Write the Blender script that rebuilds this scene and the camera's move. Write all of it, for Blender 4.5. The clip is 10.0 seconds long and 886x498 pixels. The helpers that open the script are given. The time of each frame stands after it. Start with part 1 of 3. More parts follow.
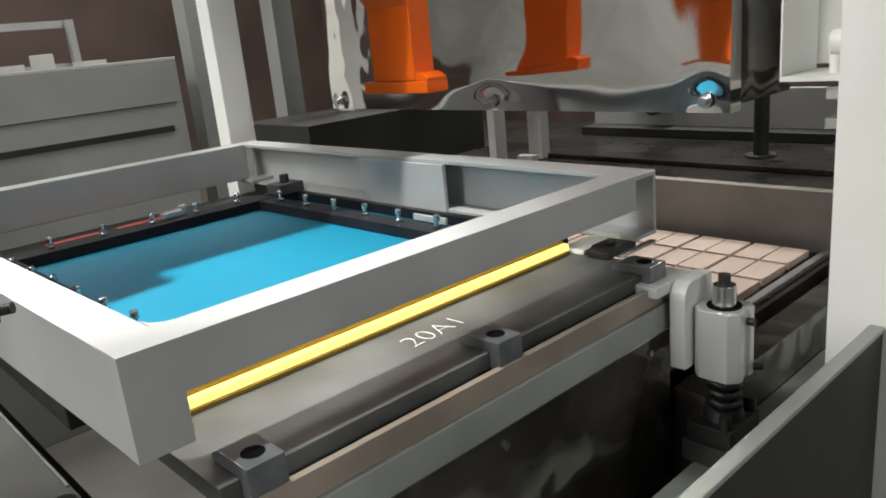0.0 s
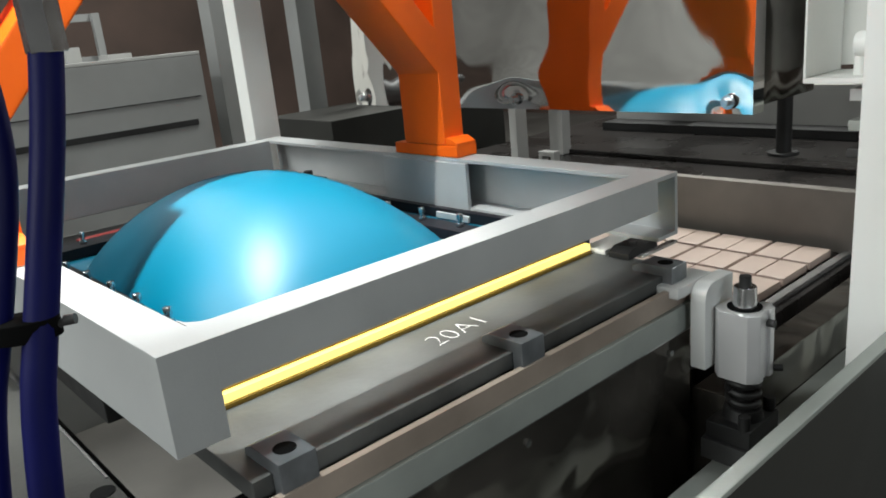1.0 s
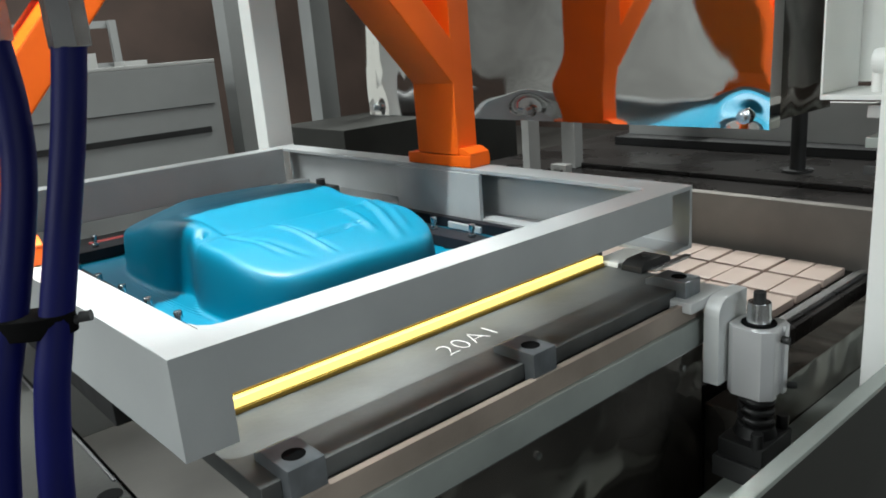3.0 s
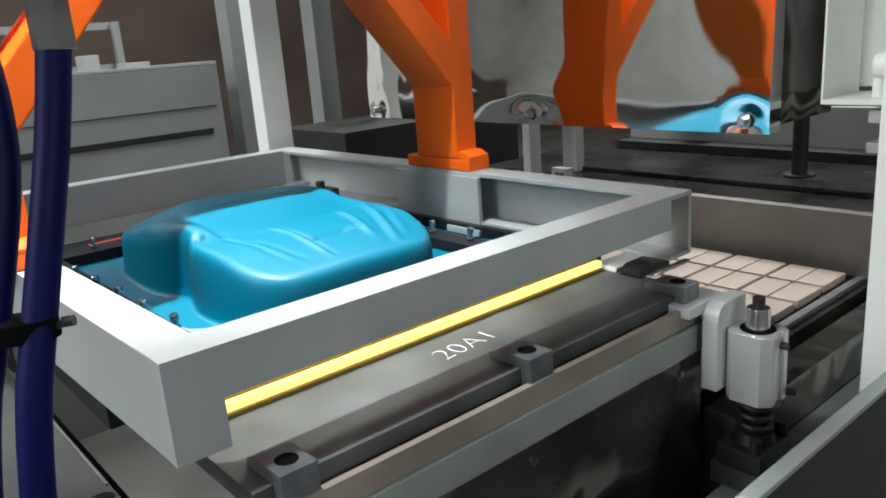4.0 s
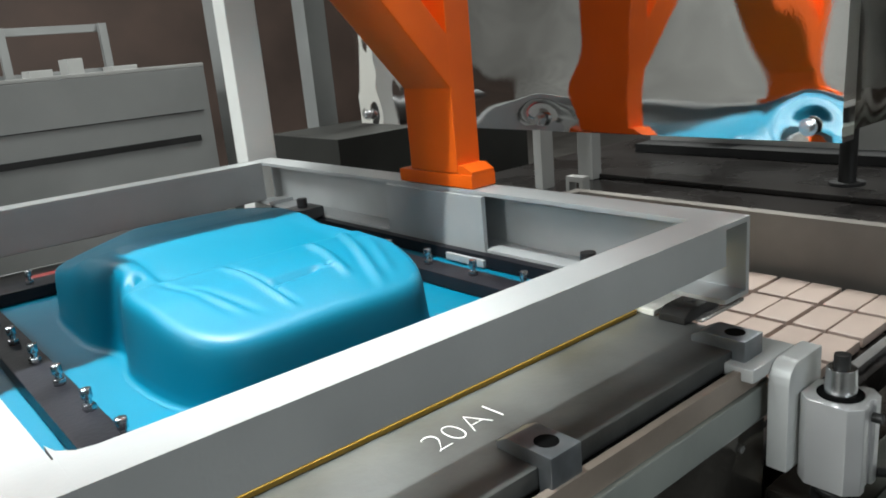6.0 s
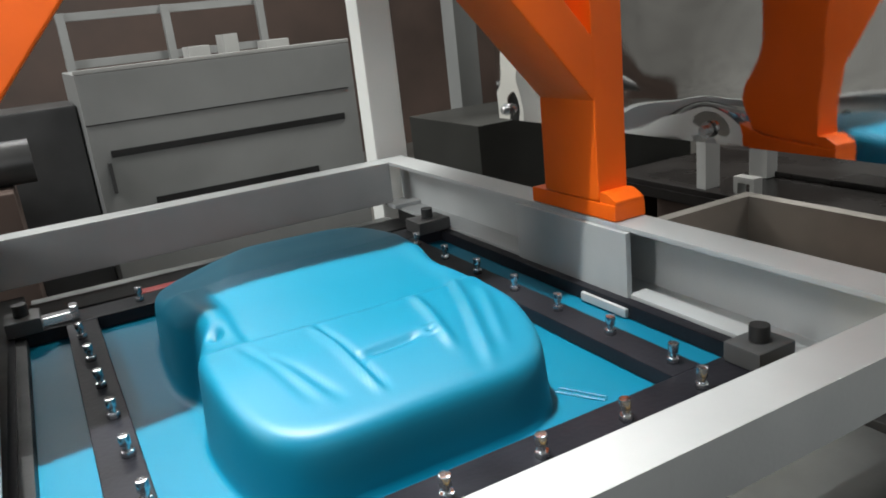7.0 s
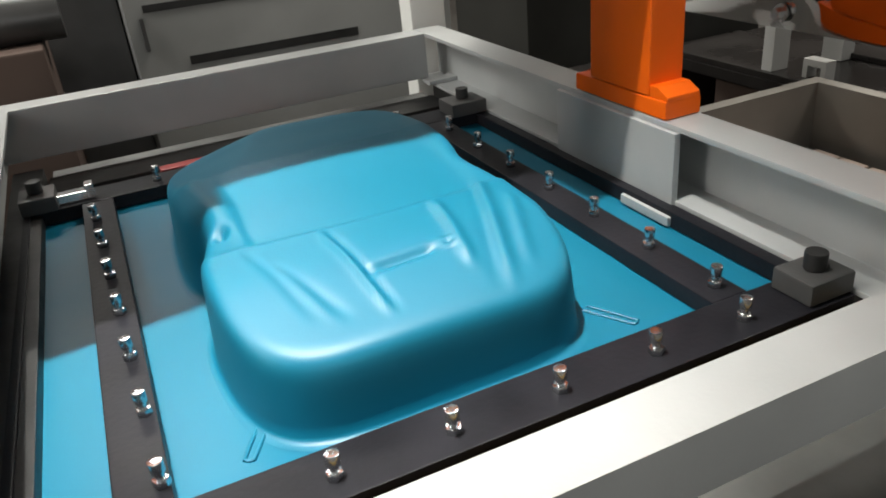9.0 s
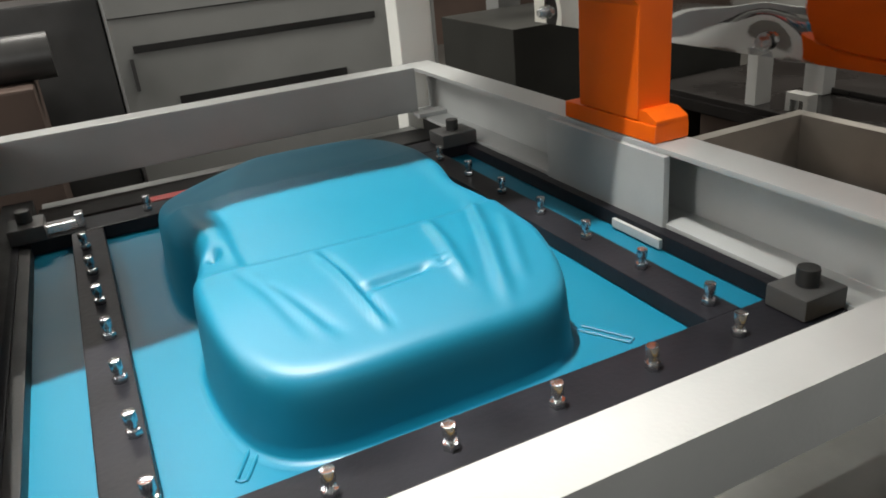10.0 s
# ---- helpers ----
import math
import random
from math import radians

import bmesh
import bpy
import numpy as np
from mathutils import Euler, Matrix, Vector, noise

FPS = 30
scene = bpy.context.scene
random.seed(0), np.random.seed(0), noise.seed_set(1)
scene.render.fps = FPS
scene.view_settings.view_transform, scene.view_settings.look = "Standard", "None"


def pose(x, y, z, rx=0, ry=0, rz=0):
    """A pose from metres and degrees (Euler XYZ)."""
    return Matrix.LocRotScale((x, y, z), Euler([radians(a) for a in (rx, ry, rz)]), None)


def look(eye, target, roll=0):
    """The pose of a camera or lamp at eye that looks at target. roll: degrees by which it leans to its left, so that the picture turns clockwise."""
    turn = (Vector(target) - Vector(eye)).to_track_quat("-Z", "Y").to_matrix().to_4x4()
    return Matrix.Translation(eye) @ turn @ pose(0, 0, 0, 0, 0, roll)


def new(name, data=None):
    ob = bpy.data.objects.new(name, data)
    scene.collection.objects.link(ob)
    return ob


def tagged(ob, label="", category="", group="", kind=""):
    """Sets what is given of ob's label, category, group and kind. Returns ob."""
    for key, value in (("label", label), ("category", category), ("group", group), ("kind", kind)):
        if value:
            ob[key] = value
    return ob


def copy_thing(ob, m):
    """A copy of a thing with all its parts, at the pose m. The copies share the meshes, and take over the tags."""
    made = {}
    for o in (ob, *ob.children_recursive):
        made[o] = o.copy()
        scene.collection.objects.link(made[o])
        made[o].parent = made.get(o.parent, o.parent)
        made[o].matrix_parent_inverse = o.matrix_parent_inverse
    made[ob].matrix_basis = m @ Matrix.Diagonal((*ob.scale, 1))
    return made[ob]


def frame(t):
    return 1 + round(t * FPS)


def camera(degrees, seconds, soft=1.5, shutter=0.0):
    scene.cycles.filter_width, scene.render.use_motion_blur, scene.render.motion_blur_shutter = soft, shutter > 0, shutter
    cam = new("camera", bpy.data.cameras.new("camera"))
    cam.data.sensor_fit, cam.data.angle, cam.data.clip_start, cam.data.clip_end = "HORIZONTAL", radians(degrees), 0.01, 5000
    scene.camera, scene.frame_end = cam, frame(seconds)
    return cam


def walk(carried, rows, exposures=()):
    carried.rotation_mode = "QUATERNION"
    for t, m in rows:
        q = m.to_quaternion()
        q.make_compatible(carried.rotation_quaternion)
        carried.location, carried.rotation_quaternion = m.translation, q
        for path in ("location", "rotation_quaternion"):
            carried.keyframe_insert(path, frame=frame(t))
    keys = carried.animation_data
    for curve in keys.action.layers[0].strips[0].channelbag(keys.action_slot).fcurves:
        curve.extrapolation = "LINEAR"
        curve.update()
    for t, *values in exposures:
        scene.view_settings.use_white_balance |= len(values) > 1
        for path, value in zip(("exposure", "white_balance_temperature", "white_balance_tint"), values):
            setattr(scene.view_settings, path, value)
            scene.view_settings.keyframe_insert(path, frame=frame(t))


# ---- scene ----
cam = camera(60.3, 10.0, soft=1.8)
PATH = [
    (0, (0.01, -0.004, 1.478), (1.301, 1.421, 0.925), -5.6),
    (0.5, (0.005, -0.008, 1.496), (1.263, 1.439, 0.927), -6.1),
    (1, (-0.005, -0.011, 1.496), (1.245, 1.443, 0.925), -5.6),
    (1.5, (-0.011, -0.013, 1.495), (1.235, 1.448, 0.933), -5.3),
    (2, (-0.011, -0.011, 1.493), (1.232, 1.456, 0.944), -5.0),
    (2.5, (-0.01, -0.004, 1.491), (1.234, 1.466, 0.949), -4.8),
    (4, (0.001, -0.006, 1.491), (1.239, 1.473, 0.96), -4.4),
    (4.5, (0.008, 0.018, 1.488), (1.249, 1.496, 0.964), -4.4),
    (5, (0.019, 0.064, 1.482), (1.266, 1.539, 0.964), -4.5),
    (5.2, (0.024, 0.084, 1.475), (1.289, 1.545, 0.961), -4.4),
    (6.3, (0.23, 0.196, 1.482), (1.39, 1.732, 0.935), -5.8),
    (6.5, (0.261, 0.225, 1.492), (1.344, 1.81, 0.931), -5.8),
    (7, (0.311, 0.288, 1.532), (1.184, 1.988, 0.941), -6.3),
    (7.5, (0.343, 0.336, 1.545), (1.096, 2.036, 0.81), -6.0),
    (8, (0.367, 0.357, 1.547), (1.073, 2.021, 0.69), -6.0),
    (8.5, (0.369, 0.358, 1.546), (1.056, 2.002, 0.639), -5.8),
    (9, (0.37, 0.35, 1.545), (1.05, 1.995, 0.632), -5.8),
    (9.5, (0.368, 0.348, 1.539), (1.053, 2.004, 0.651), -5.9),
    (10, (0.359, 0.345, 1.525), (1.097, 2.016, 0.711), -5.6),
]
walk(cam, [(t, look(eye, target, roll)) for t, eye, target, roll in PATH],
     [(0, 0.22, 6500, 8), (1, 0.22, 6200, 5), (2.5, 0.2, 6000, 3), (5.2, 0.22, 6000, 3), (6.5, 0.1, 6200, 6), (7.5, 0.0, 6350, 8),
      (8.5, -0.03, 6600, 8), (10, -0.06, 6700, 8)])

# ---- light: a closed hall with unseen fill lamps added, and a work lamp ----
world = bpy.data.worlds.new("hall_air")
scene.world = world
world.use_nodes = True
world.node_tree.nodes["Background"].inputs[0].default_value = (0.5, 0.55, 0.6, 1)
world.node_tree.nodes["Background"].inputs[1].default_value = 0.05
scene.view_settings.exposure = 0.0


def hall_fill(name, x, y, z, sx, sy, watts, colour=(1, 0.98, 0.94)):
    d = bpy.data.lights.new(name, "AREA")
    d.shape, d.size, d.size_y, d.energy, d.color = "RECTANGLE", sx, sy, watts, colour
    ob = new(name, d)
    ob.location = (x, y, z)
    return tagged(ob, "unseen white area lamp added as fill light for the hall", "lamp", "hall lamps")


# none of these lamps is in view; they are added as fill
hall_fill("fill_lamp", 3.2, 2.6, 5.2, 1.8, 0.8, 290, (1, 0.96, 0.9))
hall_fill("fill_lamp", 0.1, 5.9, 5.4, 2.2, 1.2, 170, (1, 0.97, 0.93))
hall_fill("fill_lamp", 4.2, -2.4, 5.4, 1.8, 0.8, 105, (1, 0.97, 0.93))
hall_fill("fill_lamp", -3.4, 2.4, 5.3, 2.2, 1.2, 260, (1, 0.98, 0.95))
# added low in the west to brighten faces towards -x
west_fill = hall_fill("fill_lamp", -4.6, 0.9, 3.3, 0.8, 1.8, 85, (1, 0.97, 0.93))
west_fill.matrix_world = look((-4.6, 0.9, 3.3), (0.6, 1.2, 1.2))
# no opening stands here: fill light added for faces towards -y
front_fill = hall_fill("front_fill", -0.6, -4.2, 2.6, 2.4, 1.4, 50, (0.97, 0.99, 1.0))
front_fill.matrix_world = look((-0.6, -4.2, 2.6), (0.8, 1.5, 1.2))
tagged(front_fill, "unseen area lamp added as low fill light from the front", "lamp")
work = bpy.data.lights.new("work_lamp", "SPOT")
work.energy, work.spot_size, work.spot_blend, work.shadow_soft_size, work.color = 640, radians(37), 1.0, 0.035, (1.0, 0.985, 0.95)
work_lamp = new("work_lamp", work)
work_lamp.matrix_world = look((0.27, 0.90, 3.2), (0.45, 1.10, 1.13))
tagged(work_lamp, "white work lamp above the forming station", "lamp")


# ---- materials ----
def mat(name, colour, rough=0.5, metal=0.0, vary=0.12, scale=6.0, fine=180.0, bump=0.05, wave=None, spec=0.5, coat=0.0, dirt=None):
    m = bpy.data.materials.new(name)
    m.use_nodes = True
    nt = m.node_tree
    n, l = nt.nodes, nt.links
    b = n["Principled BSDF"]
    b.inputs["Metallic"].default_value = metal
    b.inputs["Specular IOR Level"].default_value = spec
    b.inputs["Coat Weight"].default_value = coat
    tc = n.new("ShaderNodeTexCoord")
    big = n.new("ShaderNodeTexNoise")
    big.inputs["Scale"].default_value, big.inputs["Detail"].default_value = scale, 6
    small = n.new("ShaderNodeTexNoise")
    small.inputs["Scale"].default_value, small.inputs["Detail"].default_value = fine, 3
    l.new(tc.outputs["Object"], big.inputs["Vector"])
    l.new(tc.outputs["Object"], small.inputs["Vector"])
    ramp = n.new("ShaderNodeMapRange")
    ramp.inputs[1].default_value, ramp.inputs[2].default_value = 0.3, 0.7
    l.new(big.outputs[0], ramp.inputs[0])
    mix = n.new("ShaderNodeMix")
    mix.data_type = "RGBA"
    low = dirt if dirt else [c * (1 - vary) for c in colour]
    mix.inputs[6].default_value = (*low, 1)
    mix.inputs[7].default_value = (*[min(1, c * (1 + vary * 0.6)) for c in colour], 1)
    l.new(ramp.outputs[0], mix.inputs[0])
    l.new(mix.outputs[2], b.inputs["Base Color"])
    r = n.new("ShaderNodeMapRange")
    r.inputs[1].default_value, r.inputs[2].default_value = 0.25, 0.75
    r.inputs[3].default_value, r.inputs[4].default_value = max(0.02, rough * 0.82), min(1, rough * 1.18)
    l.new(big.outputs[0], r.inputs[0])
    l.new(r.outputs[0], b.inputs["Roughness"])
    bp = n.new("ShaderNodeBump")
    bp.inputs["Strength"].default_value, bp.inputs["Distance"].default_value = bump, 0.002
    l.new(small.outputs[0], bp.inputs["Height"])
    if wave:
        w = n.new("ShaderNodeTexNoise")
        w.inputs["Scale"].default_value, w.inputs["Detail"].default_value = wave[0], 1.0
        l.new(tc.outputs["Object"], w.inputs["Vector"])
        b2 = n.new("ShaderNodeBump")
        b2.inputs["Strength"].default_value, b2.inputs["Distance"].default_value = 1.0, wave[1]
        l.new(w.outputs[0], b2.inputs["Height"])
        l.new(bp.outputs[0], b2.inputs["Normal"])
        l.new(b2.outputs[0], b.inputs["Normal"])
    else:
        l.new(bp.outputs[0], b.inputs["Normal"])
    return m


SILVER = mat("silver_paint", (0.40, 0.415, 0.415), 0.42, 0.2, 0.10, 9, 260, 0.08)
WHITE = mat("white_paint", (0.82, 0.83, 0.80), 0.45, 0, 0.07, 4, 220, 0.06)
ORANGE = mat("orange_paint", (0.80, 0.118, 0.004), 0.36, 0, 0.10, 7, 90, 0.12, spec=0.3)
BLUE = mat("blue_plastic", (0.0, 0.112, 0.186), 0.46, 0, 0.05, 5, 400, 0.02, spec=0.42)
CLAMP = mat("blackened_steel", (0.011, 0.011, 0.014), 0.40, 0.0, 0.4, 14, 160, 0.10, spec=0.16)
CHROME = mat("bright_steel", (0.62, 0.63, 0.64), 0.24, 1.0, 0.1, 40, 300, 0.03)
STEEL = mat("dark_steel_plate", (0.090, 0.093, 0.090), 0.48, 0.1, 0.55, 7, 120, 0.14, spec=0.4)
BLUED = mat("blued_steel", (0.20, 0.215, 0.23), 0.34, 0.6, 0.25, 30, 160, 0.08)
POLISHED = mat("polished_bar", (0.36, 0.30, 0.25), 0.38, 0.3, 0.3, 7, 200, 0.06)
BAR = mat("grey_green_bar", (0.32, 0.345, 0.32), 0.42, 0.3, 0.2, 8, 160, 0.06)
BLACKGLOSS = mat("black_gloss_panel", (0.13, 0.12, 0.105), 0.13, 0.7, 0.5, 5, 200, 0.01, wave=(7, 0.03))
PANEL = mat("dark_guard_paint", (0.032, 0.032, 0.029), 0.5, 0, 0.3, 4, 120, 0.05, spec=0.2)
GREY = mat("grey_cabinet_paint", (0.24, 0.245, 0.24), 0.5, 0, 0.14, 3, 150, 0.05)
DARKGREY = mat("dark_grey_metal", (0.07, 0.07, 0.07), 0.4, 0.4, 0.3, 5, 120, 0.08)
BLACK = mat("black_rubber", (0.012, 0.012, 0.012), 0.5, 0, 0.3, 20, 200, 0.1)
ALU = mat("brushed_aluminium", (0.78, 0.78, 0.78), 0.24, 0.9, 0.06, 12, 300, 0.05)
BODYALU = mat("satin_aluminium", (0.72, 0.72, 0.72), 0.34, 0.55, 0.06, 12, 300, 0.05)
HOSE = mat("blue_hose", (0.002, 0.003, 0.060), 0.6, 0, 0.25, 12, 160, 0.05, spec=0.15)
MIRROR = mat("polished_sheet", (0.78, 0.77, 0.75), 0.035, 1.0, 0.06, 3, 300, 0.01)
TILE = mat("ceramic_heater", (0.50, 0.40, 0.345), 0.4, 0, 0.15, 7, 200, 0.05)
CHALK = mat("chalk", (0.75, 0.75, 0.73), 0.9)
# dark brown that also holds the shade at the back of the hall
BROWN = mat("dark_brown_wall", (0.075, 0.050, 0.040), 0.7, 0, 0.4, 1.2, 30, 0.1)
CONCRETE = mat("concrete", (0.12, 0.115, 0.105), 0.6, 0, 0.3, 2, 60, 0.2)
CEIL = mat("hall_ceiling_sheet", (0.22, 0.21, 0.20), 0.6, 0, 0.2, 1.5, 30, 0.1)
OILY = mat("oily_black_steel", (0.020, 0.018, 0.017), 0.28, 0.2, 0.5, 5, 120, 0.10)
TRAYSTEEL = mat("dull_tray_steel", (0.21, 0.195, 0.175), 0.5, 0.2, 0.3, 4, 120, 0.10)
DARKPLATE = mat("worn_black_plate", (0.022, 0.022, 0.020), 0.6, 0, 0.5, 8, 120, 0.12, spec=0.2)
# near-black that gives holes and the bed slot their inner shade as colour
HOLE = mat("black_bore", (0.004, 0.004, 0.004), 0.9, 0, 0.2, spec=0.05)
DARKAMBER = mat("dark_amber", (0.22, 0.13, 0.01), 0.4)
GREYLIGHT = mat("light_grey_paint", (0.42, 0.42, 0.405), 0.45, 0.1, 0.16, 3, 150, 0.05)
GREYPALE = mat("pale_bracket_paint", (0.6, 0.61, 0.6), 0.4, 0.1, 0.1, 8, 200, 0.05)
RED = mat("red_plastic", (0.22, 0.012, 0.010), 0.4)
# emission is added so that the yellow strip looks brightly lit
GLOW = bpy.data.materials.new("yellow_strip_glow")
GLOW.use_nodes = True
_g = GLOW.node_tree.nodes["Principled BSDF"]
_g.inputs["Base Color"].default_value = (0.8, 0.6, 0.06, 1)
_g.inputs["Emission Color"].default_value = (1.0, 0.80, 0.26, 1)
_g.inputs["Emission Strength"].default_value = 1.0


# ---- mesh helpers ----
def solid(bm, x0, x1, y0, y1, z0, z1, bevel=0.0, m=None, seg=2):
    t = bmesh.new()
    bmesh.ops.create_cube(t, size=1)
    for v in t.verts:
        v.co = ((x0 + x1) / 2 + v.co.x * (x1 - x0), (y0 + y1) / 2 + v.co.y * (y1 - y0), (z0 + z1) / 2 + v.co.z * (z1 - z0))
    if bevel:
        bmesh.ops.bevel(t, geom=t.edges[:], offset=bevel, segments=seg, profile=0.6, affect="EDGES")
    return merge(bm, t, m)


def merge(bm, t, m=None):
    if m is not None:
        t.transform(m)
    me = bpy.data.meshes.new("tmp")
    t.to_mesh(me)
    t.free()
    bm.from_mesh(me)
    bpy.data.meshes.remove(me)
    return bm


def rod(bm, p, q, r, r2=None, n=20, bevel=0.0):
    p, q = Vector(p), Vector(q)
    t = bmesh.new()
    bmesh.ops.create_cone(t, cap_ends=True, segments=n, radius1=r, radius2=r if r2 is None else r2, depth=(q - p).length)
    if bevel:
        rim = [e for e in t.edges if abs(e.verts[0].co.z - e.verts[1].co.z) < 1e-6]
        bmesh.ops.bevel(t, geom=rim, offset=bevel, segments=2, profile=0.6, affect="EDGES")
    return merge(bm, t, Matrix.Translation((p + q) / 2) @ (q - p).to_track_quat("Z", "Y").to_matrix().to_4x4())


def prism(bm, outline, axis, a, b, bevel=0.0):
    """A closed outline (two coordinates a point) pushed along an axis from a to b."""
    t = bmesh.new()
    put = {"x": lambda u, v, w: (w, u, v), "y": lambda u, v, w: (u, w, v), "z": lambda u, v, w: (u, v, w)}[axis]
    lo = [t.verts.new(put(u, v, a)) for u, v in outline]
    hi = [t.verts.new(put(u, v, b)) for u, v in outline]
    n = len(lo)
    t.faces.new(lo[::-1]), t.faces.new(hi)
    for i in range(n):
        t.faces.new((lo[i], lo[(i + 1) % n], hi[(i + 1) % n], hi[i]))
    bmesh.ops.recalc_face_normals(t, faces=t.faces[:])
    if bevel:
        bmesh.ops.bevel(t, geom=t.edges[:], offset=bevel, segments=2, profile=0.6, affect="EDGES")
    return merge(bm, t)


def tube(bm, pts, r, n=16):
    """A round tube along a smooth line of points."""
    P = [Vector(p) for p in pts]
    fine = []
    for i in range(len(P) - 1):
        a, b, c, d = P[max(i - 1, 0)], P[i], P[i + 1], P[min(i + 2, len(P) - 1)]
        for k in range(8):
            s = k / 8
            fine.append(0.5 * (2 * b + (c - a) * s + (2 * a - 5 * b + 4 * c - d) * s * s + (3 * b - a - 3 * c + d) * s ** 3))
    fine.append(P[-1])
    rings, up = [], Vector((0.31, 0.87, 0.12))
    for i, p in enumerate(fine):
        way = (fine[min(i + 1, len(fine) - 1)] - fine[max(i - 1, 0)]).normalized()
        s1 = way.cross(up).normalized()
        s2 = way.cross(s1)
        rings.append([bm.verts.new(p + r * (math.cos(a) * s1 + math.sin(a) * s2)) for a in (2 * math.pi * k / n for k in range(n))])
    for a, b in zip(rings, rings[1:]):
        for k in range(n):
            bm.faces.new((a[k], a[(k + 1) % n], b[(k + 1) % n], b[k]))
    bm.faces.new(rings[0]), bm.faces.new(rings[-1][::-1])
    return bm


def smooth(me, angle=40):
    for p in me.polygons:
        p.use_smooth = True
    me.set_sharp_from_angle(angle=radians(angle))


def part(name, bm, material, parent=None, label="", angle=40, flat=True):
    bmesh.ops.recalc_face_normals(bm, faces=bm.faces[:])
    me = bpy.data.meshes.new(name)
    bm.to_mesh(me)
    bm.free()
    me.materials.append(material)
    smooth(me, angle)
    ob = new(name, me)
    if parent:
        ob.parent = parent
    if flat:                                      # keep broad faces flat between their rounded edges
        wn = ob.modifiers.new("even_faces", "WEIGHTED_NORMAL")
        wn.keep_sharp, wn.weight = True, 90
    return tagged(ob, label)


def box(name, material, parent, dims, bevel=0.002, label=""):
    return part(name, solid(bmesh.new(), *dims, bevel), material, parent, label)


def thing(name, label, category, group="", kind="", at=(0, 0, 0)):
    ob = new(name)
    ob.location = at
    ob.empty_display_size = 0.1
    return tagged(ob, label, category, group, kind)


def setting(name, material, dims, label, bevel=0.0):
    return tagged(part(name, solid(bmesh.new(), *dims, bevel), material), label, "structure", "", "structure")


# ---- the hall ----
setting("floor", CONCRETE, (-6, 9, -5, 9, -0.2, 0), "worn grey concrete factory floor")
setting("ceiling", CEIL, (-6, 9, -5, 9, 6.0, 6.2), "dull grey sheet ceiling of the hall")
setting("wall_north", BROWN, (-6, 9, 9, 9.2, 0, 6), "dark brown hall wall with its shade in the colour")
setting("wall_south", CEIL, (-6, 9, -5.2, -5, 0, 6), "grey hall wall")
setting("wall_west", GREYLIGHT, (-6.2, -6, -5, 9, 0, 6), "grey hall wall")
setting("wall_east", BROWN, (9, 9.2, -5, 9, 0, 6), "dark brown hall wall with its shade in the colour")

# ---- forming machine: upper clamp frame ----
frame_top = thing("clamp_frame", "silver-painted welded steel clamp frame round the blue sheet", "machine frame")
sb = bmesh.new()
prism(sb, [(0.192, 1.25), (0.242, 1.25), (0.242, 1.2435), (0.212, 1.2435), (0.212, 1.153), (0.192, 1.153)], "y", 0.598, 1.762, 0.0012)
for v in sb.verts:
    v.co.x -= 0.026 * (v.co.y - 0.598) / 1.164    # the beam stands slightly askew
solid(sb, 0.1917, 0.2429, 0.5974, 0.6462, 1.1526, 1.2503, 0.0008)
part("side_beam", sb, SILVER, frame_top)
box("front_beam", SILVER, frame_top, (0.2426, 0.9395, 0.598, 0.645, 1.200, 1.25), 0.0006)
box("rear_beam", SILVER, frame_top, (0.1875, 0.9395, 1.710, 1.7615, 1.165, 1.2505), 0.004)
ch = bmesh.new()
prism(ch, [(0.939, 1.25), (0.992, 1.25), (0.992, 1.153), (0.939, 1.153), (0.939, 1.159), (0.985, 1.159), (0.985, 1.243), (0.939, 1.243)], "y", 0.598, 1.762, 0.0012)
part("channel_beam", ch, SILVER, frame_top)
box("gusset_plate", SILVER, frame_top, (0.9335, 0.9425, 0.997, 1.243, 1.150, 1.2425), 0.0015)
box("lug_plate", SILVER, frame_top, (0.915, 0.977, 0.981, 1.07, 1.1375, 1.1495), 0.0015)
box("corner_gusset", SILVER, frame_top, (0.925, 0.984, 1.675, 1.709, 1.1595, 1.167), 0.001)
fil = bmesh.new()
prism(fil, [(0.242, 0.645), (0.242, 0.672), (0.2455, 0.6585), (0.2555, 0.6485), (0.270, 0.645)], "z", 1.198, 1.2495)
part("corner_fillet", fil, SILVER, frame_top)

# ---- yellow strip under the front beam ----
strip = thing("yellow_strip", "yellow strip under the front beam, brightened by added glow", "light strip")
part("strip_bar", solid(bmesh.new(), 0.245, 0.940, 0.724, 0.735, 1.1205, 1.1315, 0.002), GLOW, strip, "bright yellow bar with added glow")
# the yellow backing's shade under the beam is put into this darker colour
box("strip_backing", DARKAMBER, strip, (0.245, 0.940, 0.7355, 0.741, 1.1145, 1.152), 0.001, "yellow backing with its shade in a dark amber colour")
box("strip_base", DARKAMBER, strip, (0.245, 0.940, 0.722, 0.735, 1.1145, 1.120), 0.001, "dark amber lower edge")

